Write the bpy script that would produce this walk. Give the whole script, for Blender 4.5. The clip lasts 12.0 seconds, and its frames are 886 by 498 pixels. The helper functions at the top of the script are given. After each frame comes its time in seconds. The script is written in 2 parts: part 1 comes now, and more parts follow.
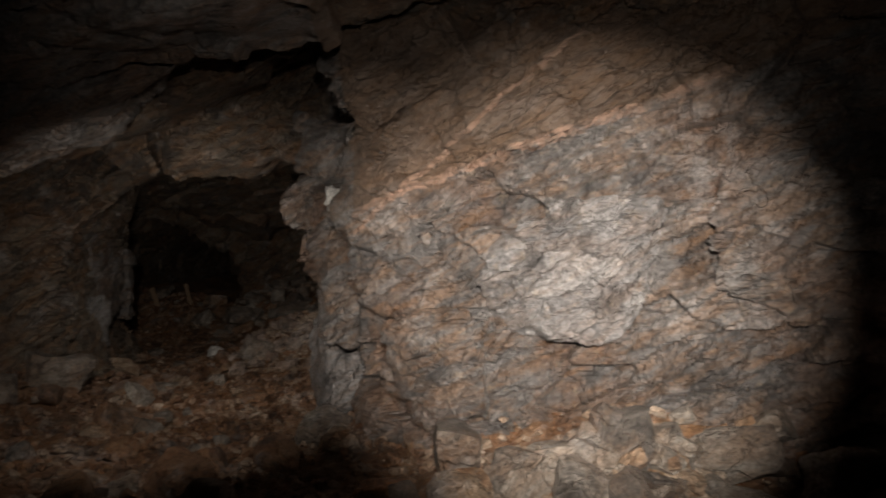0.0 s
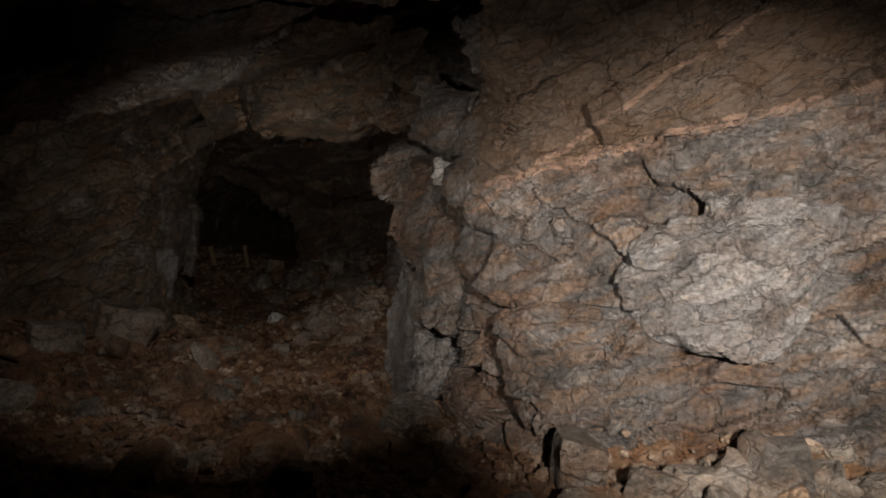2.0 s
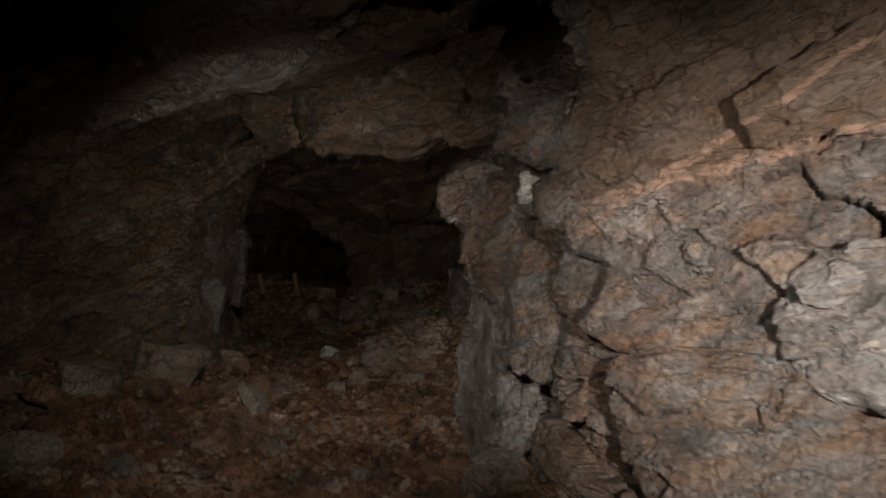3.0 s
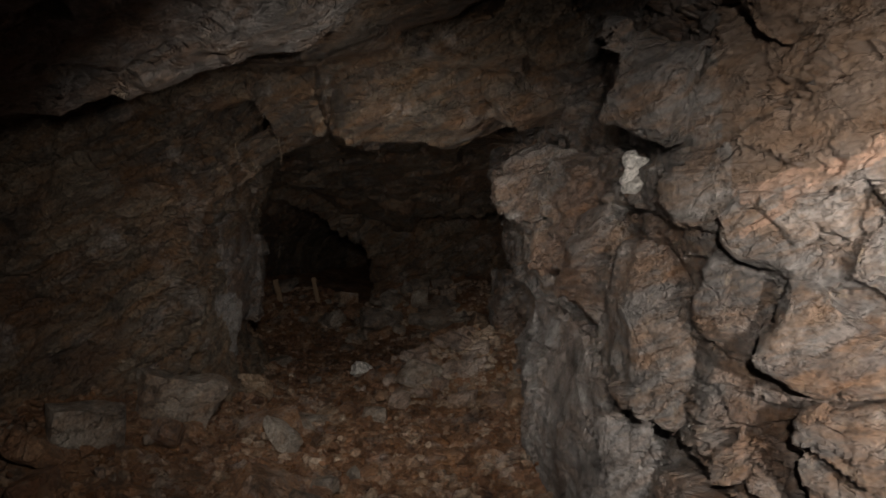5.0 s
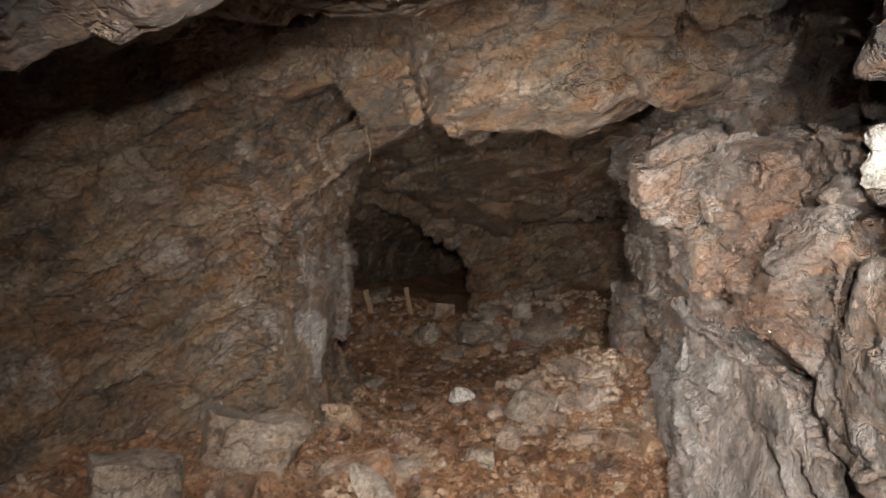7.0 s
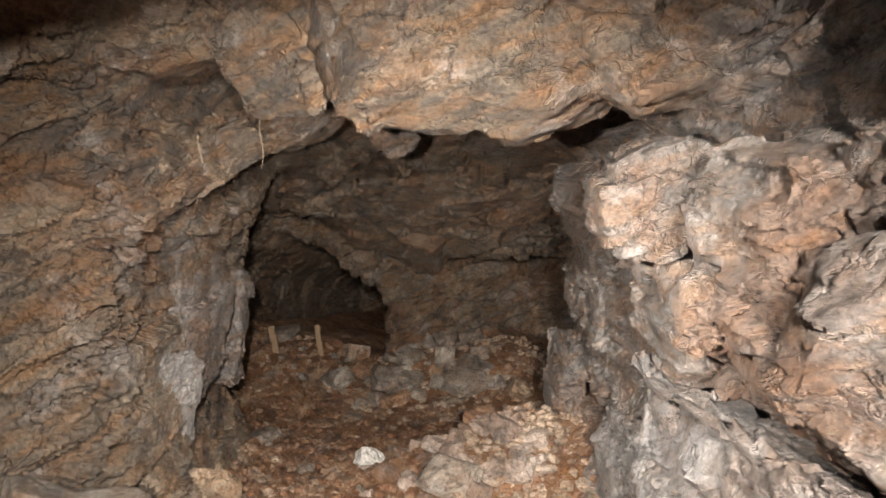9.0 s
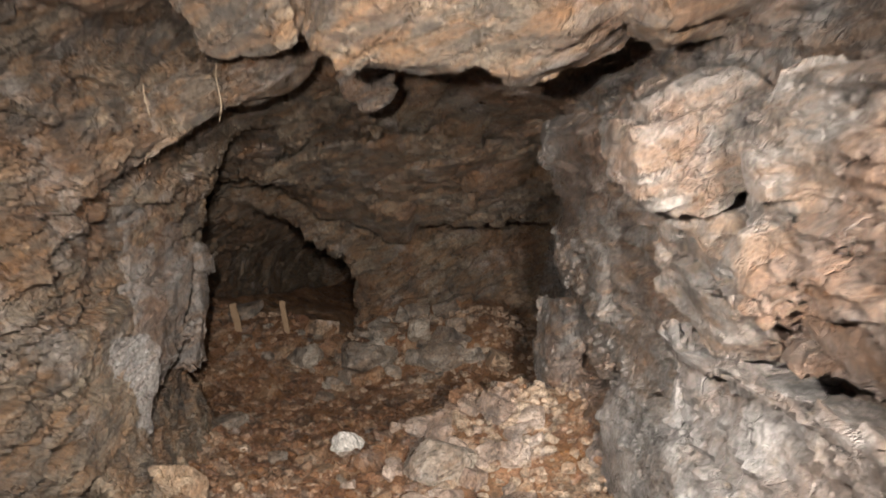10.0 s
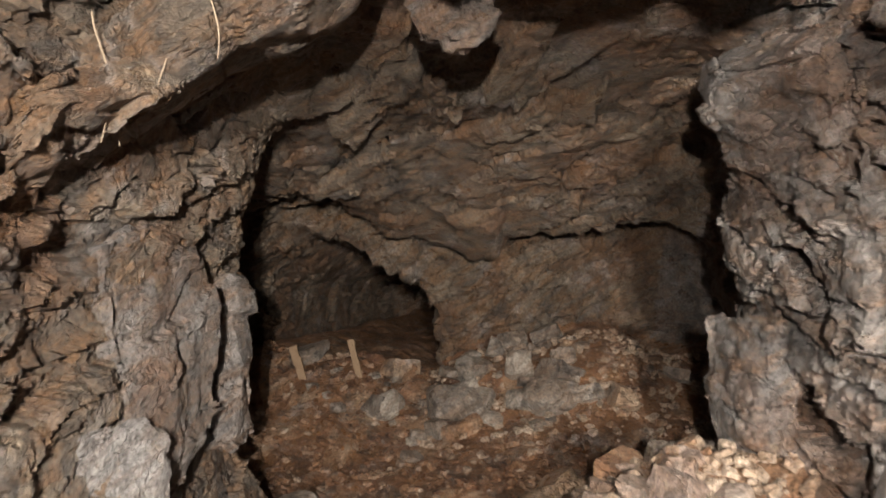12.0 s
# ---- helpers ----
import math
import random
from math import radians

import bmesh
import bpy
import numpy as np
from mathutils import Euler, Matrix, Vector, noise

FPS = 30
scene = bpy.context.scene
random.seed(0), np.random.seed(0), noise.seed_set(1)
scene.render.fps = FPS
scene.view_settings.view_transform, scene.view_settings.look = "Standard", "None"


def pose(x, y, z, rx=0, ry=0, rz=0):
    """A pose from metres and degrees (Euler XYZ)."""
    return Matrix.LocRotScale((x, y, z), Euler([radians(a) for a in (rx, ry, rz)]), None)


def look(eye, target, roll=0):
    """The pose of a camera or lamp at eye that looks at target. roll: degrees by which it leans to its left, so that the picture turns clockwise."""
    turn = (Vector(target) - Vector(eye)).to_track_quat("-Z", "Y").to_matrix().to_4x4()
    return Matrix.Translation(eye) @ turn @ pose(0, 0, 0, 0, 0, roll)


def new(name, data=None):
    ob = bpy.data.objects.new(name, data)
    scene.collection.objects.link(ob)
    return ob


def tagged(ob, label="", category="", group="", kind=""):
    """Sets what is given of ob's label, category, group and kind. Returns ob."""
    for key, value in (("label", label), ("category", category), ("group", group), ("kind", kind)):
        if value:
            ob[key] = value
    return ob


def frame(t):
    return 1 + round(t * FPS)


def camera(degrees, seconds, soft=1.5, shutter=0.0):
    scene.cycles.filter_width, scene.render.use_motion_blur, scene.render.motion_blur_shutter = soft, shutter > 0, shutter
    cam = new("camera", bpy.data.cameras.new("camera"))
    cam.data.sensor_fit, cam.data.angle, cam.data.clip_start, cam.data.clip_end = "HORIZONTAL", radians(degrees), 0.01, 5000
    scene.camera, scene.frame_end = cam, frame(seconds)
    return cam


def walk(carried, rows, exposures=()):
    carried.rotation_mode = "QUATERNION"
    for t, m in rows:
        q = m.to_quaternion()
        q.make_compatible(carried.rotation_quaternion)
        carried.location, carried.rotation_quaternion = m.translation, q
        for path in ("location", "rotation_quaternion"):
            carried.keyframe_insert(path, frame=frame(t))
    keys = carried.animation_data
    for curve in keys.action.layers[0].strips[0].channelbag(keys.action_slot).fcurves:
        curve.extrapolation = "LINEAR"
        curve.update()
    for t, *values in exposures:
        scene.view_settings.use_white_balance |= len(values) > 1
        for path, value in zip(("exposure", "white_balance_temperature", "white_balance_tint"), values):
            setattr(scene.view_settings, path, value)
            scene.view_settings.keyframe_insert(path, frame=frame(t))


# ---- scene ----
cam = camera(57.1, 12.0, soft=1.5, shutter=0.5)
METRES, EYE, TILT, LEAN, TURN = 8.0, 1.5, 0.0, 3.0, 0.0
ROWS = [
    (0.0, 0.0, 0.0, 0.0, 0.0, 0.0, -0.0),
    (0.5, -0.0151, 0.002, -0.0001, 3.56, -0.32, -1.07),
    (1.0, -0.0393, 0.0173, -0.003, 5.3, -0.23, -3.76),
    (1.5, -0.0618, 0.0344, -0.0074, 4.36, -1.52, -3.76),
    (2.0, -0.0705, 0.0594, -0.0041, 2.59, -1.27, -5.62),
    (2.5, -0.0876, 0.1086, -0.0121, 4.14, -0.54, -6.99),
    (3.0, -0.1108, 0.172, -0.0052, 5.74, 0.15, -5.22),
    (5.0, -0.1737, 0.316, 0.0019, 6.3, -0.43, -3.05),
    (5.5, -0.1788, 0.3664, 0.0012, 10.14, -1.15, -3.22),
    (6.0, -0.191, 0.4109, -0.0022, 15.32, -1.51, -4.17),
    (6.5, -0.1989, 0.4374, 0.003, 16.74, -2.13, -5.21),
    (7.0, -0.2172, 0.4618, 0.0079, 12.64, -0.55, -2.8),
    (9.0, -0.2342, 0.6081, 0.0027, 7.44, 2.59, -5.17),
    (9.5, -0.2508, 0.6405, 0.0015, 7.15, 2.58, -1.99),
    (10.0, -0.2636, 0.6795, -0.0027, 4.58, 0.84, -3.66),
    (10.5, -0.2704, 0.7394, -0.0115, 6.22, -0.59, -2.58),
    (11.0, -0.2828, 0.7984, -0.0083, 8.19, 0.44, -2.59),
    (11.5, -0.309, 0.8601, -0.0141, 8.81, 1.61, 0.34),
    (12.0, -0.3232, 0.9063, -0.0066, 9.26, 2.29, 0.34),
]
EXPOSURES = [(0.0, 0.1), (1.0, -0.25), (2.0, -0.2), (2.5, -0.15), (3.2, 0.1), (5.0, 0.6), (5.5, 1.2), (6.0, 2.3), (6.5, 2.7), (7.0, 3.0), (9.0, 3.8), (10.5, 3.75), (11.0, 3.85), (12.0, 4.3)]
walk(cam, [(t, pose(0, 0, EYE, TILT, LEAN, TURN) @ pose(METRES * x, METRES * y, METRES * z, 90 + pitch, roll, yaw)) for t, x, y, z, yaw, pitch, roll in ROWS], EXPOSURES)

# ---- light: fixed lamps that stand in for the walker's torch, held above the eye, at four places of the walk; no daylight reaches here ----
world = bpy.data.worlds.new("dark")
world.use_nodes = True
world.node_tree.nodes["Background"].inputs[0].default_value = (0, 0, 0, 1)
scene.world = world


def torch(name, eye, target, watts, cone, blend):
    lamp = bpy.data.lights.new(name, "SPOT")
    lamp.energy, lamp.spot_size, lamp.spot_blend, lamp.shadow_soft_size = watts, radians(cone), blend, 0.03
    lamp.color = (1.0, 0.93, 0.84)
    ob = new(name, lamp)
    ob.matrix_world = look(eye, target)
    return tagged(ob, "fixed lamp standing in for the walker's torch", "torch")


torch("torch", (0.10, -0.15, 1.80), (0.75, 5.0, 1.22), 3100, 37, 1.0)
# a second, wide lamp at the start, added to brighten the hanging roof slabs
torch("torch", (0.10, -0.15, 1.80), (0.10, 5.0, 2.70), 130, 64, 1.0)
# fill lamp, added to soften the shadows between the buttress blocks
torch("torch", (-1.20, 2.30, 1.85), (-0.35, 6.3, 1.50), 330, 45, 1.0)
torch("torch", (-1.55, 3.50, 1.90), (-3.0, 9.0, 0.50), 200, 72, 1.0)
torch("torch", (-2.45, 6.10, 1.84), (-2.3, 11.0, 0.95), 105, 98, 1.0)


# ---- noise fields ----
def hash3(i, j, k, s):
    h = (i * 374761393 + j * 668265263 + k * 2147483647 + s * 1274126177) & 0xFFFFFFFF
    h = ((h ^ (h >> 13)) * 1274126177) & 0xFFFFFFFF
    h = ((h ^ (h >> 16)) * 2246822519) & 0xFFFFFFFF
    return ((h ^ (h >> 15)) & 0xFFFFFF) / float(0x1000000)


def value_noise(p, size, seed):
    q = p / size
    f = np.floor(q).astype(np.int64)
    u = q - f
    u = u * u * (3 - 2 * u)
    out = 0
    for a in (0, 1):
        for b in (0, 1):
            for c in (0, 1):
                w = (u[:, 0] if a else 1 - u[:, 0]) * (u[:, 1] if b else 1 - u[:, 1]) * (u[:, 2] if c else 1 - u[:, 2])
                out = out + w * hash3(f[:, 0] + a, f[:, 1] + b, f[:, 2] + c, seed)
    return out * 2 - 1


# the rock's bedding rises towards +x and dips a little into the hill
BED = np.array(Matrix.Rotation(radians(-27), 3, "Y") @ Matrix.Rotation(radians(14), 3, "X"))


def blocks(p, size, flat, seed):
    """Jointed blocks: for each point a block's random height, its tilted face and the nearness of the joint."""
    q = (p @ BED) / np.array([size, size * 1.9, size * flat])
    f = np.floor(q).astype(np.int64)
    best = np.full(len(p), 1e9)
    second = np.full(len(p), 1e9)
    bi = np.zeros((len(p), 3), np.int64)
    bd = np.zeros((len(p), 3))
    for a in (-1, 0, 1):
        for b in (-1, 0, 1):
            for c in (-1, 0, 1):
                i, j, k = f[:, 0] + a, f[:, 1] + b, f[:, 2] + c
                d = np.stack([i + hash3(i, j, k, seed), j + hash3(i, j, k, seed + 1), k + hash3(i, j, k, seed + 2)], 1) - q
                m = np.abs(d).sum(1) * 0.45 + np.sqrt((d * d).sum(1)) * 0.55
                near = m < best
                second = np.where(near, best, np.minimum(second, m))
                best = np.where(near, m, best)
                bi[near] = np.stack([i, j, k], 1)[near]
                bd[near] = d[near]
    r = [hash3(bi[:, 0], bi[:, 1], bi[:, 2], seed + 3 + n) for n in range(4)]
    face = (r[0] - 0.5) + 0.9 * ((r[1] - 0.5) * bd[:, 0] + (r[2] - 0.5) * bd[:, 1] + 0.8 * (r[3] - 0.4) * bd[:, 2])
    return face, second - best, r[0]


def rough(p, strength=1.0):
    """How far the broken rock stands proud at each point, with a random number for each block."""
    warp = np.stack([value_noise(p, 0.23, 5 + n) * 0.05 + value_noise(p, 0.06, 15 + n) * 0.006 for n in range(3)], 1)
    w = p + warp
    f1, e1, r1 = blocks(w, 0.62, 0.42, 100)
    f2, e2, r2 = blocks(w, 0.27, 0.4, 200)
    f3, e3, r3 = blocks(w, 0.095, 0.45, 300)
    f4, e4, r4 = blocks(w, 0.055, 0.5, 400)
    patch = np.clip(0.5 + 0.9 * value_noise(p, 0.7, 41), 0.1, 1)
    h = 0.135 * f1 + 0.055 * f2 * (0.3 + patch) + 0.028 * f3 * patch + 0.009 * f4
    h -= 0.035 * np.clip(1 - e1 / 0.03, 0, 1) + 0.025 * np.clip(1 - e2 / 0.05, 0, 1) * (r2 > 0.45)
    bed = (w @ BED)[:, 2]
    step = bed / 0.19 + 0.8 * value_noise(p, 0.55, 61)
    thin = bed / 0.065 + 0.7 * value_noise(p, 0.3, 62)
    h += 0.060 * patch * (0.5 - step % 1.0) + 0.014 * np.clip(0.4 + value_noise(p, 0.45, 63), 0, 1) * (0.5 - thin % 1.0)
    h += 0.010 * value_noise(p, 0.13, 51) + 0.005 * value_noise(p, 0.05, 52) + 0.06 * value_noise(p, 0.9, 53)
    return h * strength, 0.6 * r1 + 0.4 * r2


# ---- the passage: left wall, right wall, roof and floor along the walk ----
PLAN_Y = (-3.0, 3.0, 4.5, 5.0, 5.4, 6.1, 8.0, 9.5, 12.1, 12.4, 13.6, 17.0, 22.0)
PLAN_RIGHT = (2.2, 2.5, 2.3, 0.75, -0.15, -0.62, -0.92, -1.2, -1.6, -1.5, -1.2, -1.0, -3.8)
LEFT_Y = (-3.0, 5.0, 7.0, 8.9, 10.2, 12.5, 13.0, 15.0, 22.0)
PLAN_LEFT = (-4.0, -5.7, -5.3, -4.3, -4.4, -4.9, -5.6, -7.0, -7.2)
ROOF_Y = (-3.0, 4.9, 5.3, 5.7, 7.3, 8.0, 9.0, 9.4, 11.0, 13.5, 15.9, 16.05, 23.0)
PLAN_ROOF = (3.0, 2.95, 3.1, 3.75, 3.6, 2.95, 2.80, 3.15, 3.10, 2.80, 2.10, 2.75, 2.4)


def blend_max(a, b, r):
    h = np.clip(r - np.abs(a - b), 0, None) / r
    return np.maximum(a, b) + h * h * r * 0.25


def cave(x, y, z):
    """Above nought inside the rock; the five sides as well."""
    left = (np.interp(y, LEFT_Y, PLAN_LEFT) + 0.12 * (z - 1.2) ** 2) - x
    right = (x - (np.interp(y, PLAN_Y, PLAN_RIGHT) - 0.10 * np.sin(2.0 * (z - 1.0)) * np.clip(y - 4, 0, 1))) * 0.75
    roof = z - np.interp(y, ROOF_Y, PLAN_ROOF) - 0.45 * np.clip((-4.5 - x) / 0.7, 0, 1) * np.clip(y - 14.5, 0, 1)
    heap = lambda a, b, high, wide, long: high * np.exp(-((x - a) / wide) ** 2 - ((y - b) / long) ** 2)
    mound = heap(-2.0, 11.6, 0.64, 0.95, 0.85) + (0.8 + 0.16 * np.sin(1.9 * x + 0.5) + 0.08 * np.sin(4.7 * x)) * np.exp(-((np.minimum(y, 16.5) - 16.5) / 1.3) ** 2) + heap(1.0, 4.9, 0.35, 1.2, 0.7) + heap(-4.9, 8.2, 0.5, 0.8, 1.2)
    floor = mound - z
    back = (y - 18.0 + 0.45 * z - 0.5 * np.clip(x + 3, -1, 1)) * 0.8
    hole = np.maximum(np.maximum(-6.9 - x, x + 4.3 + 0.25 * (z - 1.2)), z - 2.45 + 0.6 * np.abs(x + 5.8))
    hole = np.maximum(hole, y - 26.3) * 0.8
    back = np.minimum(back, hole)
    start = -2.6 - y
    return left, right, roof, floor, back, start


def solid(x, y, z):
    left, right, roof, floor, back, start = cave(x, y, z)
    d = blend_max(blend_max(left, right, 0.2), roof, 0.5)
    d = blend_max(blend_max(d, back, 0.25), start, 0.2)
    return blend_max(d, floor, 0.45)


STEP = 0.07
axes = [np.arange(a, b, STEP) for a, b in ((-8.6, 3.4), (-3.2, 26.8), (-0.7, 4.2))]
grid = solid(*np.meshgrid(*axes, indexing="ij")).astype(np.float32)


def surface(g):
    """The surface where g passes nought, as one vertex a cell and one quad an edge that crosses."""
    n = np.array(g.shape) - 1
    total, count = np.zeros((*n, 3), np.float32), np.zeros(n, np.float32)
    cut = lambda off: g[off[0]:off[0] + n[0], off[1]:off[1] + n[1], off[2]:off[2] + n[2]]
    for axis in range(3):
        for u in (0, 1):
            for v in (0, 1):
                a = [0, 0, 0]
                a[(axis + 1) % 3], a[(axis + 2) % 3] = u, v
                b = list(a)
                b[axis] = 1
                ga, gb = cut(a), cut(b)
                cross = (ga > 0) != (gb > 0)
                t = np.where(cross, ga / np.where(cross, ga - gb, 1), 0)
                for m in range(3):
                    total[..., m] += np.where(cross, (t if m == axis else a[m]), 0)
                count += cross
    used = count > 0
    index = np.full(n, -1, np.int64)
    index[used] = np.arange(used.sum())
    points = np.argwhere(used) + total[used] / count[used][:, None]
    faces = []
    for axis in range(3):
        s = [slice(1, None)] * 3
        s[axis] = slice(0, None)
        a = g[:-1, :-1, :-1] > 0
        b = np.roll(g, -1, axis)[:-1, :-1, :-1] > 0
        at = np.argwhere(a != b)
        u, v = (axis + 1) % 3, (axis + 2) % 3
        at = at[(at[:, u] > 0) & (at[:, v] > 0)]
        eu, ev = np.eye(3, dtype=np.int64)[u], np.eye(3, dtype=np.int64)[v]
        quad = np.stack([index[tuple((at - d).T)] for d in (eu + ev, ev, 0 * eu, eu)], 1)
        flip = a[tuple(at.T)]
        quad[~flip] = quad[~flip][:, ::-1]
        faces.append(quad)
    faces = np.concatenate(faces)
    return points, faces[(faces >= 0).all(1)]


points, quads = surface(grid)
points = points * STEP + np.array([a[0] for a in axes])


def split(p, f):
    """Each quad into four."""
    e = np.sort(np.stack([f, np.roll(f, -1, 1)], 2), 2).reshape(-1, 2)
    key, inverse = np.unique(e[:, 0] * (len(p) + 1) + e[:, 1], return_inverse=True)
    mids = (p[key // (len(p) + 1)] + p[key % (len(p) + 1)]) / 2
    m = inverse.reshape(-1, 4) + len(p)
    c = np.arange(len(f)) + len(p) + len(mids)
    verts = np.concatenate([p, mids, p[f].mean(1)])
    return verts, np.concatenate([np.stack([f[:, i], m[:, i], c, m[:, i - 1]], 1) for i in range(4)])


def normals(p, f):
    n = np.cross(p[f[:, 2]] - p[f[:, 0]], p[f[:, 3]] - p[f[:, 1]])
    out = np.zeros_like(p)
    for i in range(4):
        np.add.at(out, f[:, i], n)
    return out / np.maximum(np.linalg.norm(out, axis=1, keepdims=True), 1e-9)


def relax(p, f):
    total, count = np.zeros_like(p), np.zeros(len(p))
    for i in range(4):
        np.add.at(total, f[:, i], p[f[:, i - 1]] + p[f[:, (i + 1) % 4]])
        np.add.at(count, f[:, i], 2)
    return 0.4 * p + 0.6 * total / np.maximum(count, 1)[:, None]


# ---- materials ----
def mat_rock(name, tones, rust=0.35, veins=False, roughness=0.45):
    """Broken wet rock: a tone for each block, ochre stains, pale crust, fine grain."""
    m = bpy.data.materials.new(name)
    m.use_nodes = True
    nt = m.node_tree
    n, l = nt.nodes, nt.links
    bsdf = n["Principled BSDF"]
    place = n.new("ShaderNodeNewGeometry").outputs["Position"]

    def noise_tex(scale, detail=6, rough_=0.6, stretch=None):
        t = n.new("ShaderNodeTexNoise")
        t.inputs["Scale"].default_value, t.inputs["Detail"].default_value, t.inputs["Roughness"].default_value = scale, detail, rough_
        if stretch:
            mp = n.new("ShaderNodeMapping")
            mp.vector_type = "TEXTURE"
            mp.inputs["Rotation"].default_value = (radians(14), radians(-27), 0)
            mp.inputs["Scale"].default_value = tuple(1 / v for v in stretch)
            l.new(place, mp.inputs[0])
            l.new(mp.outputs[0], t.inputs["Vector"])
        else:
            l.new(place, t.inputs["Vector"])
        return t.outputs["Fac"]

    def ramp(fac, *stops):
        r = n.new("ShaderNodeValToRGB")
        e = r.color_ramp.elements
        while len(e) < len(stops):
            e.new(0.5)
        for el, (at, c) in zip(e, stops):
            el.position, el.color = at, (*c, 1) if not isinstance(c, float) else (c, c, c, 1)
        l.new(fac, r.inputs[0])
        return r.outputs[0]

    def mix(fac, a, b, how="MIX"):
        x = n.new("ShaderNodeMix")
        x.data_type, x.blend_type = "RGBA", how
        for v, i in ((fac, 0), (a, 6), (b, 7)):
            if isinstance(v, (int, float)):
                x.inputs[i].default_value = v
            elif isinstance(v, tuple):
                x.inputs[i].default_value = (*v, 1)
            else:
                l.new(v, x.inputs[i])
        return x.outputs[2]

    def calc(op, a, b):
        x = n.new("ShaderNodeMath")
        x.operation = op
        for i, v in enumerate((a, b)):
            if isinstance(v, (int, float)):
                x.inputs[i].default_value = v
            else:
                l.new(v, x.inputs[i])
        return x.outputs[0]

    at = n.new("ShaderNodeAttribute")
    at.attribute_name = "block"
    big = noise_tex(1.1, 5, 0.65)
    mid = noise_tex(5.0, 8, 0.7)
    fine = noise_tex(38.0, 8, 0.75)
    bedded = noise_tex(3.0, 7, 0.7, (1, 1, 4.5))
    mp = n.new("ShaderNodeMapping")
    mp.vector_type = "TEXTURE"
    mp.inputs["Rotation"].default_value, mp.inputs["Scale"].default_value = (radians(14), radians(-27), 0), (1, 1, 0.5)
    shift = n.new("ShaderNodeVectorMath")
    shift.operation = "MULTIPLY_ADD"
    wav = n.new("ShaderNodeTexNoise")
    wav.inputs["Scale"].default_value, wav.inputs["Detail"].default_value, wav.inputs["Roughness"].default_value = 4.0, 6, 0.65
    l.new(place, wav.inputs["Vector"])
    l.new(wav.outputs["Color"], shift.inputs[0])
    shift.inputs[1].default_value = (0.30, 0.30, 0.30)
    l.new(place, shift.inputs[2])
    l.new(shift.outputs[0], mp.inputs[0])

    def joints(scale, feature, out):
        v = n.new("ShaderNodeTexVoronoi")
        v.feature, v.inputs["Scale"].default_value = feature, scale
        l.new(mp.outputs[0], v.inputs["Vector"])
        return v.outputs[out]

    crack = calc("MULTIPLY", ramp(joints(2.6, "DISTANCE_TO_EDGE", "Distance"), (0.0, 0.0), (0.030, 1.0)), ramp(joints(7.5, "DISTANCE_TO_EDGE", "Distance"), (0.0, 0.6), (0.04, 1.0)))
    sep_a, sep_b = n.new("ShaderNodeSeparateColor"), n.new("ShaderNodeSeparateColor")
    l.new(joints(2.6, "F1", "Color"), sep_a.inputs[0])
    l.new(joints(7.5, "F1", "Color"), sep_b.inputs[0])
    base = ramp(calc("ADD", calc("MULTIPLY", at.outputs["Fac"], 0.35), calc("ADD", calc("MULTIPLY", mid, 0.45), calc("ADD", calc("MULTIPLY", sep_a.outputs[0], 0.16), calc("MULTIPLY", sep_b.outputs[0], 0.10)))), (0.30, tones[0]), (0.52, tones[1]), (0.74, tones[2]))
    col = mix(ramp(bedded, (0.44, 0.0), (0.60, rust)), base, (0.21, 0.105, 0.042))
    col = mix(ramp(big, (0.48, 0.0), (0.62, rust)), col, (0.16, 0.075, 0.035))
    col = mix(ramp(noise_tex(2.3, 9, 0.75), (0.54, 0.0), (0.68, 0.65)), col, (0.36, 0.33, 0.315))
    col = mix(ramp(noise_tex(2.9, 9, 0.7, (1.3, 1, 1)), (0.52, 0.0), (0.64, 0.7)), col, (0.045, 0.040, 0.037))
    col = mix(ramp(noise_tex(11.0, 6, 0.7), (0.58, 0.0), (0.70, 0.5)), col, (0.34, 0.26, 0.18))
    col = mix(0.85, col, ramp(fine, (0.30, 0.25), (0.66, 1.65)), "MULTIPLY")
    if veins:
        # two pink seams across the buttress
        sep = n.new("ShaderNodeSeparateXYZ")
        l.new(place, sep.inputs[0])
        x, y, z = sep.outputs
        wob = calc("MULTIPLY", calc("SUBTRACT", noise_tex(6.0, 5, 0.6), 0.5), 0.16)
        near = calc("MULTIPLY", calc("LESS_THAN", y, 6.2), calc("GREATER_THAN", x, -0.62))
        # the beds above the lower seam are brown
        over = ramp(calc("ADD", calc("SUBTRACT", z, calc("ADD", calc("MULTIPLY", x, 0.27), 1.46)), wob), (0.47, 0.0), (0.53, 0.62))
        col = mix(calc("MULTIPLY", over, near), col, mix(mid, (0.09, 0.05, 0.028), (0.24, 0.15, 0.09)))
        for slope, lift, wide, reach in ((0.27, 1.96, 0.030, 1.7), (0.72, 2.10, 0.022, 0.9)):
            off = calc("ABSOLUTE", calc("ADD", calc("SUBTRACT", z, calc("ADD", calc("MULTIPLY", x, slope), lift)), wob), 0)
            line = calc("MULTIPLY", calc("MULTIPLY", calc("LESS_THAN", off, wide), near), calc("LESS_THAN", x, reach))
            line = calc("MULTIPLY", line, ramp(noise_tex(9.0, 6, 0.7), (0.40, 0.05), (0.56, 0.75)))
            col = mix(line, col, (0.46, 0.29, 0.21))
    l.new(col, bsdf.inputs["Base Color"])
    l.new(ramp(noise_tex(7.0, 5, 0.6), (0.35, roughness - 0.2), (0.65, roughness + 0.25)), bsdf.inputs["Roughness"])
    bump = n.new("ShaderNodeBump")
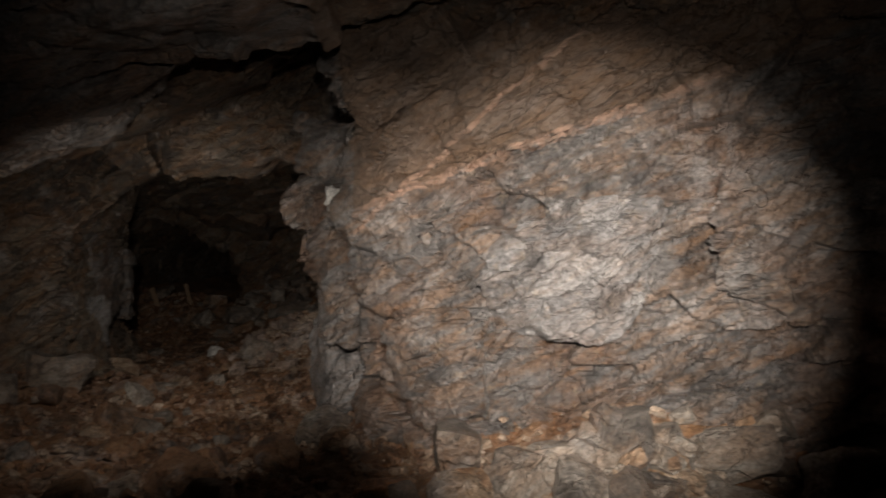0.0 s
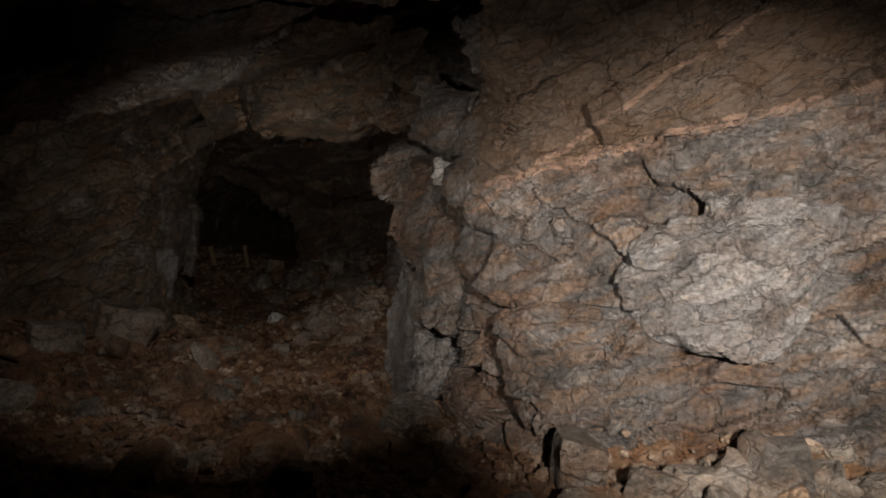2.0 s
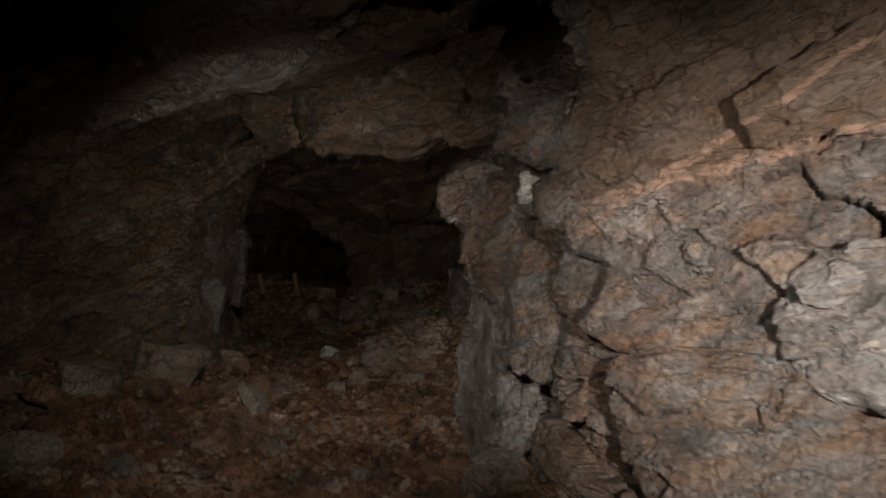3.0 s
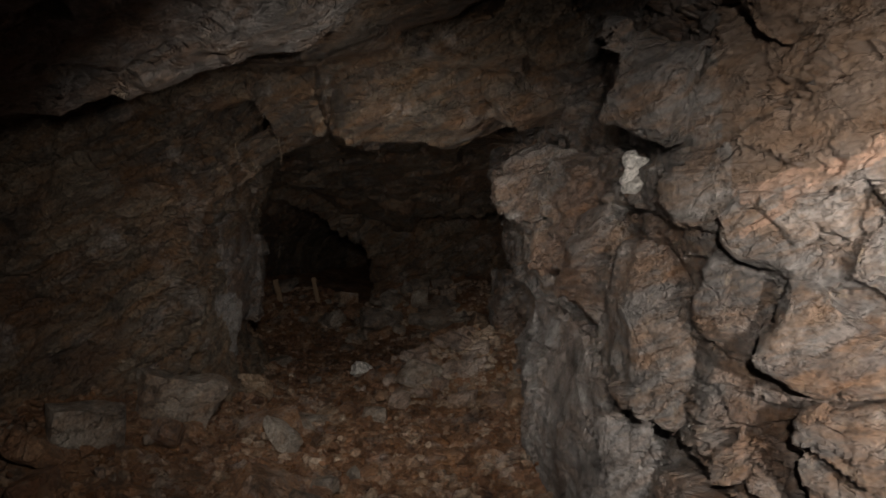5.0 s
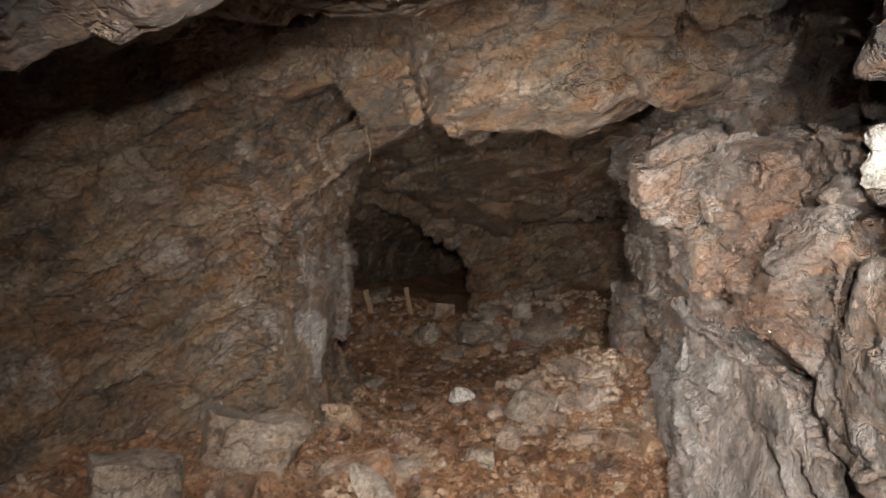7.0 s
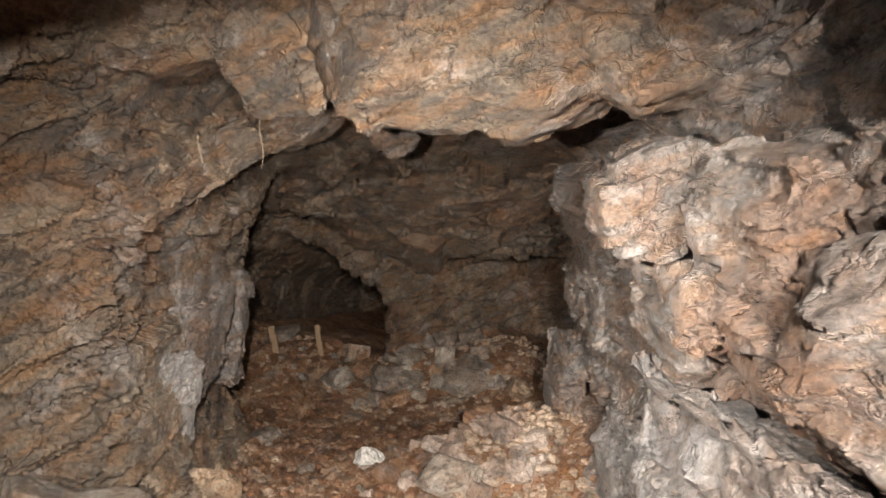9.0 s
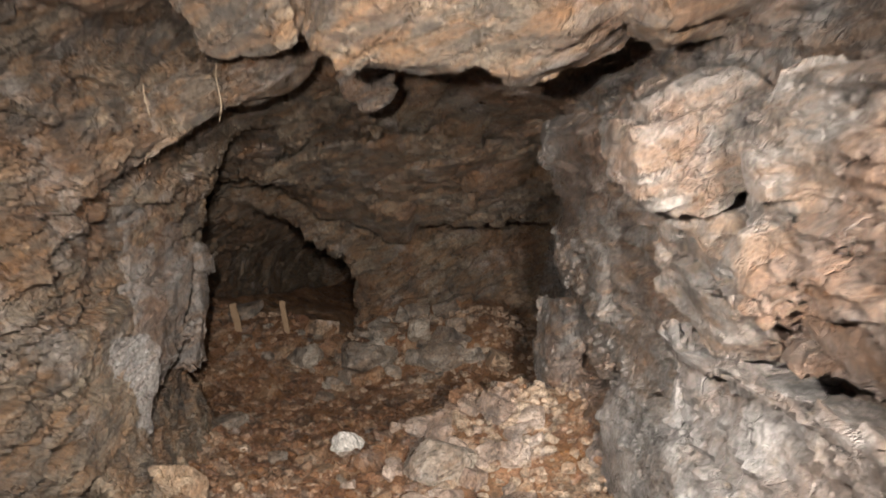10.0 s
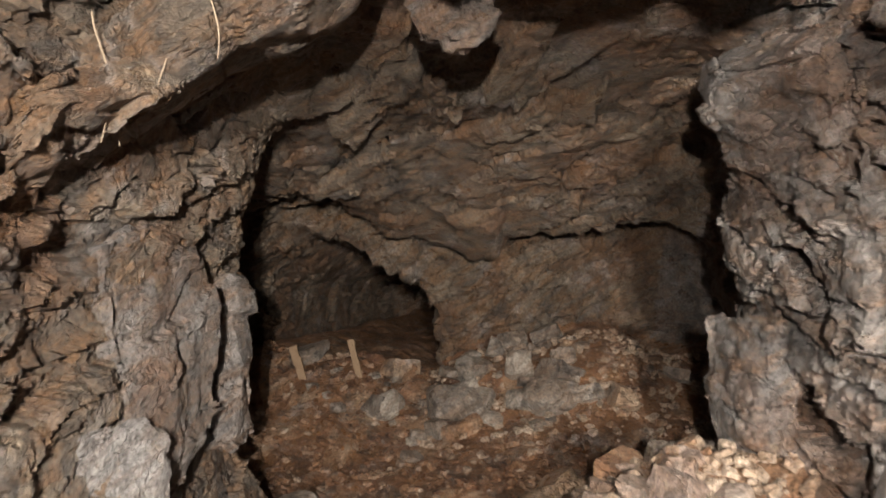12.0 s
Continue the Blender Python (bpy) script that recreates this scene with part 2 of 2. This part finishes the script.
    bump.inputs["Strength"].default_value, bump.inputs["Distance"].default_value = 1.0, 0.06
    relief = calc("ADD", calc("MULTIPLY", noise_tex(14.0, 10, 0.72, (1, 1, 1.7)), 0.5), calc("MULTIPLY", fine, 0.5))
    relief = calc("ADD", relief, calc("ADD", calc("MULTIPLY", crack, 0.4), calc("ADD", calc("MULTIPLY", sep_a.outputs[1], 0.22), calc("MULTIPLY", sep_b.outputs[1], 0.10))))
    l.new(relief, bump.inputs["Height"])
    l.new(bump.outputs[0], bsdf.inputs["Normal"])
    return m


GREYS = ((0.075, 0.068, 0.066), (0.165, 0.15, 0.142), (0.27, 0.242, 0.225))
BROWNS = ((0.065, 0.053, 0.045), (0.15, 0.118, 0.09), (0.25, 0.20, 0.15))
REDS = ((0.10, 0.046, 0.026), (0.28, 0.142, 0.078), (0.45, 0.32, 0.22))
rock_right = mat_rock("grey_brown_rock", GREYS, 0.52, veins=True)
PALES = ((0.15, 0.14, 0.138), (0.28, 0.262, 0.255), (0.42, 0.40, 0.385))
stone_white = mat_rock("white_stone", ((0.62, 0.58, 0.54), (0.70, 0.66, 0.62), (0.74, 0.70, 0.66)), 0.05)
rock_pale = mat_rock("pale_rock", PALES, 0.3)
rock_left = mat_rock("brown_rock", BROWNS, 0.58)
rock_floor = mat_rock("rusty_rubble", REDS, 0.7, roughness=0.42)


def mesh_of(name, verts, faces, material, block=None, smooth=True):
    me = bpy.data.meshes.new(name)
    me.vertices.add(len(verts))
    me.vertices.foreach_set("co", np.asarray(verts, np.float32).ravel())
    k = faces.shape[1]
    me.loops.add(faces.size)
    me.loops.foreach_set("vertex_index", faces.astype(np.int32).ravel())
    me.polygons.add(len(faces))
    me.polygons.foreach_set("loop_start", np.arange(0, faces.size, k, dtype=np.int32))
    me.polygons.foreach_set("use_smooth", np.full(len(faces), smooth))
    me.update(calc_edges=True)
    if smooth:
        me.set_sharp_from_angle(angle=radians(24))
    if block is not None:
        me.attributes.new("block", "FLOAT", "POINT").data.foreach_set("value", np.asarray(block, np.float32))
    me.materials.append(material)
    return me


# ---- the rock around the passage, in pieces of setting ----
SIDES = ("wall_left", "wall_right", "ceiling", "floor", "wall_back", "wall_behind")
points = relax(points, quads)
middle = points[quads].mean(1)
side = np.argmax(np.stack(cave(*middle.T)), 0)
LABELS = {
    "wall_left": "jointed brown and grey mine wall of damp broken rock",
    "wall_right": "grey slabby rock buttress with pink mineral seams",
    "ceiling": "low rough brown rock roof of the mine passage",
    "floor": "rusty red rubble floor of the mine passage",
    "wall_back": "dark rock face closing the far chamber",
    "wall_behind": "rough rock face closing the passage",
}
LOOKS = {"wall_left": rock_left, "wall_right": rock_right, "ceiling": rock_left, "floor": rock_floor, "wall_back": rock_left, "wall_behind": rock_left}
p2, f2, s2, y2 = points, quads, side, middle[:, 1]
near = (y2 > 2.4) & (y2 < 13.4)
used = quads[near]
fine_p, fine_f = split(*split(points, used))
fine_side = np.tile(side[near], 16)
fine_n = normals(fine_p, fine_f)
far_p, far_f = split(points, quads[(y2 >= 13.3) & (y2 < 30)])
far_side = np.tile(side[(y2 >= 13.3) & (y2 < 30)], 4)
dull = quads[y2 <= 2.5]
dull_side = side[y2 <= 2.5]

shells = {s: [] for s in range(6)}
for p, f, sd in ((fine_p, fine_f, fine_side), (far_p, far_f, far_side), (points, dull, dull_side)):
    ids, f = np.unique(f, return_inverse=True)
    p, f = p[ids], f.reshape(-1, 4)
    n = normals(p, f)
    h, blk = rough(p)
    up = np.clip((n[:, 2] - 0.5) / 0.3, 0, 1)
    h = h * (1 - 0.8 * up) + up * (0.05 * value_noise(p, 0.5, 71) + 0.03 * value_noise(p, 0.16, 72))
    q = p + n * h[:, None]
    for s in range(6):
        if (sd == s).any():
            shells[s].append((q, f[sd == s], blk))
for s, sets in shells.items():
    verts, faces, blks, off = [], [], [], 0
    for q, f, blk in sets:
        ids, f = np.unique(f, return_inverse=True)
        verts.append(q[ids]), faces.append(f.reshape(-1, 4) + off), blks.append(blk[ids])
        off += len(ids)
    if verts:
        name = SIDES[s]
        ob = new(name, mesh_of(name, np.concatenate(verts), np.concatenate(faces), LOOKS[name], np.concatenate(blks)))
        tagged(ob, LABELS[name], "ceiling" if name == "ceiling" else name.split("_")[0], kind="structure")


# ---- stone shapes ----
def stone_shape(half, k, seed, cuts=13, edge=0.18, wear=0.03):
    """A broken block: a box with worn edges, split along random planes. Returns vertices and quads."""
    rnd = np.random.RandomState(seed)
    half = np.array(half, float)
    g = np.linspace(-1, 1, k + 1)
    u, v = np.meshgrid(g, g, indexing="ij")
    verts, faces, off = [], [], 0
    cell = np.arange((k + 1) ** 2).reshape(k + 1, k + 1)
    quad = np.stack([cell[:-1, :-1], cell[1:, :-1], cell[1:, 1:], cell[:-1, 1:]], -1).reshape(-1, 4)
    for axis in range(3):
        for sign in (-1, 1):
            p = np.zeros(((k + 1) ** 2, 3))
            p[:, axis], p[:, (axis + 1) % 3], p[:, (axis + 2) % 3] = sign, u.ravel(), v.ravel()
            verts.append(p)
            faces.append((quad if sign > 0 else quad[:, ::-1]) + off)
            off += len(p)
    p, f = np.concatenate(verts), np.concatenate(faces)
    _, first, inverse = np.unique(np.round(p * 1000).astype(int), axis=0, return_index=True, return_inverse=True)
    p, f = p[first], inverse.reshape(-1)[f]
    inner = np.clip(p, -(1 - edge), 1 - edge)
    out = p - inner
    p = inner + edge * out / np.maximum(np.linalg.norm(out, axis=1, keepdims=True), 1e-6)
    for _ in range(cuts):
        n = rnd.normal(size=3)
        n /= np.linalg.norm(n)
        reach = np.abs(n).sum() * rnd.uniform(0.52, 0.80)
        p = p - np.clip(p @ n - reach, 0, None)[:, None] * n
    p = p * half
    size = float(half.mean())
    q = p + seed * 3.17
    lump = wear * (value_noise(q, size * 0.9, seed) + 0.5 * value_noise(q, size * 0.35, seed + 9))
    n = normals(p, f)
    return p + n * lump[:, None] * size * 3, f


parents = {o.name: o for o in scene.objects if o.get("kind") == "structure"}


def rock_slab(wall, half, at, turn, material, seed, label):
    """A large block of the rock that stands out of a wall or the roof; a part of it."""
    k = int(min(64, max(14, max(half) * 2 / 0.02)))
    p, f = stone_shape(half, k, seed, 6 if max(half) > 0.9 else 14, 0.16 if max(half) > 0.9 else 0.28, 0.03)
    m = np.array(pose(*at, *turn))
    w = p @ m[:3, :3].T + m[:3, 3]
    h, blk = rough(w)
    w = w + normals(w, f) * (h * 0.55)[:, None]
    tone = np.random.RandomState(seed).uniform(0.1, 0.95)
    ob = new("rock_slab", mesh_of("rock_slab", w, f, material, 0.35 * blk + 0.65 * tone))
    ob.parent = parents[wall]
    return tagged(ob, label)


SLABS = (
    # the buttress
    ("wall_right", (0.60, 0.17, 0.42), (0.80, 4.95, 1.32), (4, -6, -16), "pale smooth slab standing proud"),
    ("wall_right", (0.44, 0.16, 0.40), (-0.02, 5.34, 0.68), (0, -14, -36), "lilac grey slab with a sharp corner"),
    ("wall_right", (0.50, 0.22, 0.46), (2.00, 4.62, 1.50), (0, 20, -12), "dark grey slab"),
    ("wall_right", (0.24, 0.22, 0.24), (-0.86, 6.20, 2.30), (12, 24, -30), "rounded brown knob"),
    ("wall_right", (0.50, 0.25, 0.30), (-0.25, 5.45, 2.75), (10, -25, -25), "brown block under the roof"),
    ("wall_right", (0.75, 0.20, 0.22), (0.75, 5.00, 2.40), (0, -24, -18), "tilted brown bed"),
    ("wall_right", (0.24, 0.14, 0.17), (-0.30, 5.55, 1.25), (0, 25, -35), "small split block"),
    ("wall_right", (0.16, 0.13, 0.13), (-0.45, 5.72, 1.62), (0, 40, -35), "small split block"),
    ("wall_right", (0.16, 0.12, 0.20), (-0.55, 5.95, 1.35), (0, 30, -50), "small split block"),
    ("wall_right", (0.18, 0.12, 0.12), (-0.12, 5.42, 1.52), (0, 35, -30), "small split block"),
    # beside the low passage
    ("wall_right", (0.26, 1.15, 0.80), (-1.02, 8.00, 0.64), (0, 4, 9), "white-streaked grey slab"),
    ("wall_right", (0.16, 0.75, 0.55), (-1.32, 10.1, 0.45), (0, 4, 8), "white-streaked grey slab"),
    ("wall_right", (0.075, 0.04, 0.075), (-0.87, 6.70, 1.97), (0, 12, 20), "small white mineral patch"),
    ("wall_right", (0.28, 0.42, 0.24), (-1.00, 7.85, 1.98), (15, -20, 10), "brown block with a jagged edge"),
    ("wall_right", (0.30, 0.36, 0.22), (-1.38, 8.75, 2.12), (10, -25, 10), "grey boulder under the roof"),
    ("wall_right", (0.22, 0.30, 0.18), (-1.16, 8.15, 1.55), (20, 15, 10), "ochre split block"),
    ("wall_right", (0.20, 0.32, 0.20), (-0.98, 7.25, 1.58), (-15, 10, 8), "ochre split block"),
    ("wall_right", (0.24, 0.75, 0.26), (-1.00, 7.65, 1.52), (10, -8, 8), "ochre block over the light slab"),
    ("wall_right", (0.22, 0.45, 0.30), (-1.22, 8.85, 1.62), (14, -8, 10), "ochre block over the light slab"),
    ("wall_right", (0.20, 0.50, 0.40), (-0.80, 6.75, 1.20), (0, 5, 8), "brown block"),
    ("wall_right", (0.12, 0.40, 0.38), (-1.70, 11.75, 0.95), (6, 0, 12), "leaning grey plate"),
    ("wall_right", (0.14, 0.30, 0.55), (-1.42, 10.70, 1.80), (-14, 8, 10), "grey upright plate"),
    # the lintel and the roof
    ("ceiling", (0.36, 0.40, 0.42), (-3.22, 8.72, 2.89), (0, 5, 4), "brown lintel block"),
    ("ceiling", (0.72, 0.46, 0.46), (-2.22, 8.70, 2.84), (6, 4, 0), "large tan lintel block"),
    ("ceiling", (0.40, 0.40, 0.36), (-1.42, 8.80, 2.88), (0, -16, 8), "brown lintel block"),
    ("ceiling", (0.50, 0.40, 0.34), (-4.02, 8.85, 3.00), (0, 10, -15), "brown lintel block"),
    ("ceiling", (0.95, 0.40, 0.34), (-4.10, 7.20, 3.16), (0, -6, -10), "hanging grey slab with a wet edge"),
    ("ceiling", (1.40, 0.45, 0.34), (-1.90, 4.10, 2.93), (-5, -4, 6), "hanging grey slab with a wet edge"),
    ("ceiling", (1.05, 0.50, 0.46), (-2.55, 4.95, 2.70), (-4, -18, 14), "hanging grey slab with a wet edge"),
    ("ceiling", (1.15, 0.45, 0.32), (-2.05, 6.20, 2.97), (4, -17, 0), "brown hanging bed"),
    ("ceiling", (0.20, 0.14, 0.28), (-3.02, 10.60, 2.86), (0, 12, 10), "hanging grey flake"),
    ("ceiling", (1.10, 0.60, 0.30), (-4.30, 15.70, 2.62), (-14, 22, 0), "sloping brown plate"),
    # the other side
    ("wall_left", (0.80, 0.60, 0.13), (-3.95, 10.20, 2.58), (16, -28, -6), "brown tilted bed over the jamb"),
    ("wall_left", (0.70, 0.40, 0.12), (-4.55, 9.65, 1.95), (16, -30, -10), "ochre tilted bed"),
    ("wall_left", (0.60, 0.40, 0.12), (-4.95, 8.30, 1.75), (14, -30, -28), "ochre tilted bed"),
    ("wall_right", (0.13, 0.60, 0.50), (-1.56, 11.20, 2.25), (0, -24, 10), "grey plate leaning under the roof"),
    ("wall_left", (0.26, 0.24, 0.27), (-4.38, 8.92, 2.40), (0, 0, 20), "round dark knob of rock"),
    ("wall_left", (0.45, 0.25, 0.14), (-4.30, 9.20, 2.12), (10, -28, -25), "brown ledge under the knob"),
    ("wall_left", (0.14, 0.62, 0.46), (-4.56, 9.85, 0.78), (6, 8, -22), "pale grey plate"),
    ("wall_left", (0.15, 0.40, 0.32), (-4.95, 8.85, 0.85), (8, 10, -30), "pale grey plate"),
    ("wall_left", (0.14, 0.55, 0.60), (-4.52, 10.80, 1.35), (12, -4, 6), "grey upright plate"),
    ("wall_left", (0.14, 0.26, 0.50), (-4.72, 11.90, 1.20), (-8, 0, 10), "grey upright plate"),
)
for i, (wall, half, at, turn, label) in enumerate(SLABS):
    rock_slab(wall, half, at, turn, stone_white if "mineral" in label else rock_pale if "white" in label or "pale" in label else rock_right if "grey" in label or wall == "wall_right" else rock_left, 11 + i, label)

# ---- the floor's height, for what lies on it ----
floor_ob = parents["floor"]
co = np.empty(len(floor_ob.data.vertices) * 3, np.float32)
floor_ob.data.vertices.foreach_get("co", co)
co = co.reshape(-1, 3)
co = co[np.argsort(co[:, 2])]
height = {}
for a, b, c in co.tolist():
    height[(math.floor(a / 0.08), math.floor(b / 0.08))] = c


def ground(x, y):
    return height.get((math.floor(x / 0.08), math.floor(y / 0.08)))


def mat_stone(name, tones):
    """Loose stone, a tone of its own for each."""
    m = mat_rock(name, tones, 0.4, roughness=0.45)
    n, l = m.node_tree.nodes, m.node_tree.links
    at = next(x for x in n if x.bl_idname == "ShaderNodeAttribute")
    target = at.outputs["Fac"].links[0].to_socket
    l.new(n.new("ShaderNodeObjectInfo").outputs["Random"], target)
    return m


stone_red = mat_stone("rusty_stone", ((0.14, 0.065, 0.038), (0.32, 0.18, 0.105), (0.48, 0.36, 0.26)))
stone_pink = mat_stone("pinkish_stone", ((0.20, 0.145, 0.12), (0.36, 0.275, 0.23), (0.50, 0.40, 0.34)))
stone_grey = mat_stone("grey_stone", ((0.13, 0.112, 0.10), (0.28, 0.24, 0.205), (0.44, 0.385, 0.33)))
stone_orange = mat_rock("orange_stone", ((0.42, 0.19, 0.09), (0.50, 0.24, 0.12), (0.55, 0.30, 0.17)), 0.1)


def stone(half, at, turn, material, seed, label, k=10, group=""):
    p, f = stone_shape(half, k, seed, 18, 0.4, 0.045)
    ob = new("stone", mesh_of("stone", p, f, material, np.full(len(p), 0.5)))
    ob.matrix_world = pose(*at, *turn)
    return tagged(ob, label, "stone", group)


# stones that stand out, each with its own look
NAMED = (
    ((0.17, 0.13, 0.10), (-0.40, 4.62), (5, 0, 10), stone_orange, "flat orange stone at the foot of the buttress"),
    ((0.13, 0.10, 0.10), (-3.33, 11.75), (10, 20, 30), stone_white, "broken white stone on the rusty rubble"),
    ((0.30, 0.22, 0.08), (-3.40, 9.55), (12, 6, 20), stone_grey, "flat grey slab lying on the rubble"),
    ((0.34, 0.28, 0.24), (-4.12, 8.60), (8, 16, 40), stone_grey, "pale rounded boulder on the rubble"),
    ((0.26, 0.22, 0.18), (-4.75, 8.95), (0, 5, 10), stone_orange, "ochre boulder at the foot of the wall"),
    ((0.20, 0.14, 0.12), (0.58, 4.55), (0, 8, -10), stone_grey, "pointed tan stone below the pale slab"),
    ((0.10, 0.10, 0.19), (0.90, 4.60), (0, 6, 20), stone_grey, "upright pointed tan stone"),
    ((0.26, 0.17, 0.15), (1.50, 4.45), (10, -10, -15), stone_grey, "brown block fallen from the wall"),
    ((0.30, 0.20, 0.16), (2.05, 4.30), (0, 10, 30), stone_grey, "brown block fallen from the wall"),
    ((0.24, 0.20, 0.16), (-2.55, 10.75), (0, 14, 15), stone_grey, "pale flat-topped block on the rubble"),
    ((0.22, 0.17, 0.15), (-2.05, 12.10), (10, 16, -10), stone_grey, "pale block on the heap"),
    ((0.28, 0.22, 0.20), (-3.80, 15.20), (0, 0, 30), stone_grey, "pale crusted boulder on the far bank"),
    ((0.26, 0.22, 0.18), (-2.90, 15.30), (0, 8, 10), stone_grey, "crusted boulder on the far bank"),
)
for i, (half, (x, y), turn, material, label) in enumerate(NAMED):
    stone(half, (x, y, (ground(x, y) or 0) + half[2] * 0.45), turn, material, 301 + i, label, 14)

# the rest of the larger rubble
rnd = random.Random(4)
shapes = {}
for material in (stone_red, stone_grey, stone_pink):
    for i in range(7):
        p, f = stone_shape((1, rnd.uniform(0.6, 0.9), rnd.uniform(0.4, 0.75)), 5, 401 + i, 13, 0.1, 0.03)
        shapes[(material.name, i)] = mesh_of("stone", p, f, material, np.full(len(p), 0.5), False)
made = 0
while made < 320:
    y = rnd.uniform(3.6, 16.6)
    x = rnd.uniform(float(np.interp(y, LEFT_Y, PLAN_LEFT)), float(np.interp(y, PLAN_Y, PLAN_RIGHT)))
    if made % 6 == 0 or made % 12 == 5:
        x, y = rnd.gauss(-2.3, 0.5), rnd.gauss(11.4, 0.5)
    elif made % 6 == 1:
        x, y = rnd.gauss(-3.3, 0.8), rnd.gauss(15.6, 0.45)
    elif made % 6 == 2:
        x, y = rnd.gauss(1.2, 0.6), rnd.gauss(4.35, 0.25)
    z = ground(x, y)
    if z is None:
        continue
    size = 0.05 + 0.20 * rnd.random() ** 2.2
    if x > -3.2 and 10.2 < y < 12.8:
        size = 0.04 + 0.5 * (size - 0.05)
    red = rnd.random() < (0.1 if made % 6 < 3 or made % 12 == 5 else 0.7)
    pink = not red and x > -3.2 and 10.2 < y < 12.8
    ob = new("stone", shapes[("rusty_stone" if red else "pinkish_stone" if pink else "grey_stone", rnd.randrange(7))])
    ob.matrix_world = pose(x, y, z + size * 0.22, rnd.uniform(-25, 25), rnd.uniform(-25, 25), rnd.uniform(0, 360)) @ Matrix.Scale(size, 4)
    tagged(ob, "angular rust-stained stone lying in the rubble" if red else "pale pinkish angular stone on the heap" if pink else "angular grey-brown stone lying in the rubble", "stone", "loose stones on the floor")
    made += 1

# chips and gravel between them
verts, faces, tones, off = [], [], [], 0
chips = [stone_shape((1, 0.75, 0.55), 2, 501 + i, 9, 0.1, 0.05) for i in range(8)]
for i in range(14000):
    y = 3.6 + 13.2 * rnd.random() ** 1.15
    x = rnd.uniform(float(np.interp(y, LEFT_Y, PLAN_LEFT)), float(np.interp(y, PLAN_Y, PLAN_RIGHT)))
    z = ground(x, y)
    if z is None:
        continue
    size = 0.010 + 0.045 * rnd.random() ** 2.5
    p, f = chips[i % 8]
    m = np.array(pose(x, y, z + size * 0.2, rnd.uniform(-35, 35), rnd.uniform(-35, 35), rnd.uniform(0, 360)))
    verts.append(p * size @ m[:3, :3].T + m[:3, 3])
    faces.append(f + off)
    pale = (y > 14.8 and x > -4.3) or (x > -2.7 and 10.2 < y < 12.6) or x > 0
    tones.append(np.full(len(p), rnd.uniform(0.7, 1.4) if pale else rnd.uniform(0, 0.9)))
    off += len(p)
gravel = new("gravel", mesh_of("gravel", np.concatenate(verts), np.concatenate(faces), mat_rock("chips", ((0.085, 0.038, 0.022), (0.26, 0.135, 0.075), (0.50, 0.39, 0.30)), 0.4, roughness=0.4), np.concatenate(tones), False))
tagged(gravel, "rusty chips and gravel strewn over the mine floor", "gravel", kind="stuff")

# ---- two old timbers in the far chamber ----
wood = bpy.data.materials.new("old_wood")
wood.use_nodes = True
wn, wl = wood.node_tree.nodes, wood.node_tree.links
tex = wn.new("ShaderNodeTexNoise")
tex.inputs["Scale"].default_value, tex.inputs["Detail"].default_value = 30, 6
wr = wn.new("ShaderNodeValToRGB")
wr.color_ramp.elements[0].color, wr.color_ramp.elements[1].color = (0.10, 0.06, 0.035, 1), (0.30, 0.20, 0.12, 1)
wl.new(tex.outputs["Fac"], wr.inputs[0])
wl.new(wr.outputs[0], wn["Principled BSDF"].inputs["Base Color"])
wn["Principled BSDF"].inputs["Roughness"].default_value = 0.8
for (x, y), half, turn, label in (((-5.04, 16.0), (0.036, 0.022, 0.22), (0, -12, 5), "splintered pale wooden stake leaning in the rubble"),
                                  ((-5.66, 15.9), (0.042, 0.03, 0.20), (0, -14, 10), "short weathered wooden stake leaning in the rubble")):
    p, f = stone_shape(half, 12, 77, 3, 0.1, 0.05)
    ob = new("wooden_stake", mesh_of("wooden_stake", p, f, wood))
    ob.matrix_world = pose(x, y, (ground(x, y) or 0.2) + half[2] * 0.7, *turn)
    tagged(ob, label, "stake")


# ---- fine roots and drip threads that hang from the roof beside the jamb ----
thread = bpy.data.materials.new("pale_root")
thread.use_nodes = True
tn, tl = thread.node_tree.nodes, thread.node_tree.links
tt, tr = tn.new("ShaderNodeTexNoise"), tn.new("ShaderNodeValToRGB")
tt.inputs["Scale"].default_value = 60
tr.color_ramp.elements[0].color, tr.color_ramp.elements[1].color = (0.16, 0.11, 0.07, 1), (0.42, 0.33, 0.24, 1)
tl.new(tt.outputs["Fac"], tr.inputs[0])
tl.new(tr.outputs[0], tn["Principled BSDF"].inputs["Base Color"])
for x, y, z, long in ((-4.02, 9.60, 2.52, 0.42), (-3.88, 9.72, 2.58, 0.34), (-3.62, 9.55, 2.62, 0.30), (-4.10, 9.85, 2.40, 0.26)):
    bm = bmesh.new()
    rings = []
    for i in range(13):
        u = i / 12
        a, b = x + 0.02 * math.sin(5 * u + y * 9), y + 0.015 * math.cos(6 * u + x * 7)
        r = 0.0035 * (1 - 0.6 * u)
        rings.append([bm.verts.new((a + r * math.cos(k * math.pi / 3), b + r * math.sin(k * math.pi / 3), z - long * u)) for k in range(6)])
    for low, high in zip(rings, rings[1:]):
        for k in range(6):
            bm.faces.new((low[k], low[(k + 1) % 6], high[(k + 1) % 6], high[k]))
    me = bpy.data.meshes.new("hanging_root")
    bm.to_mesh(me)
    bm.free()
    me.materials.append(thread)
    tagged(new("hanging_root", me), "thin pale root thread hanging from the rock roof", "root", "roots hanging from the roof")
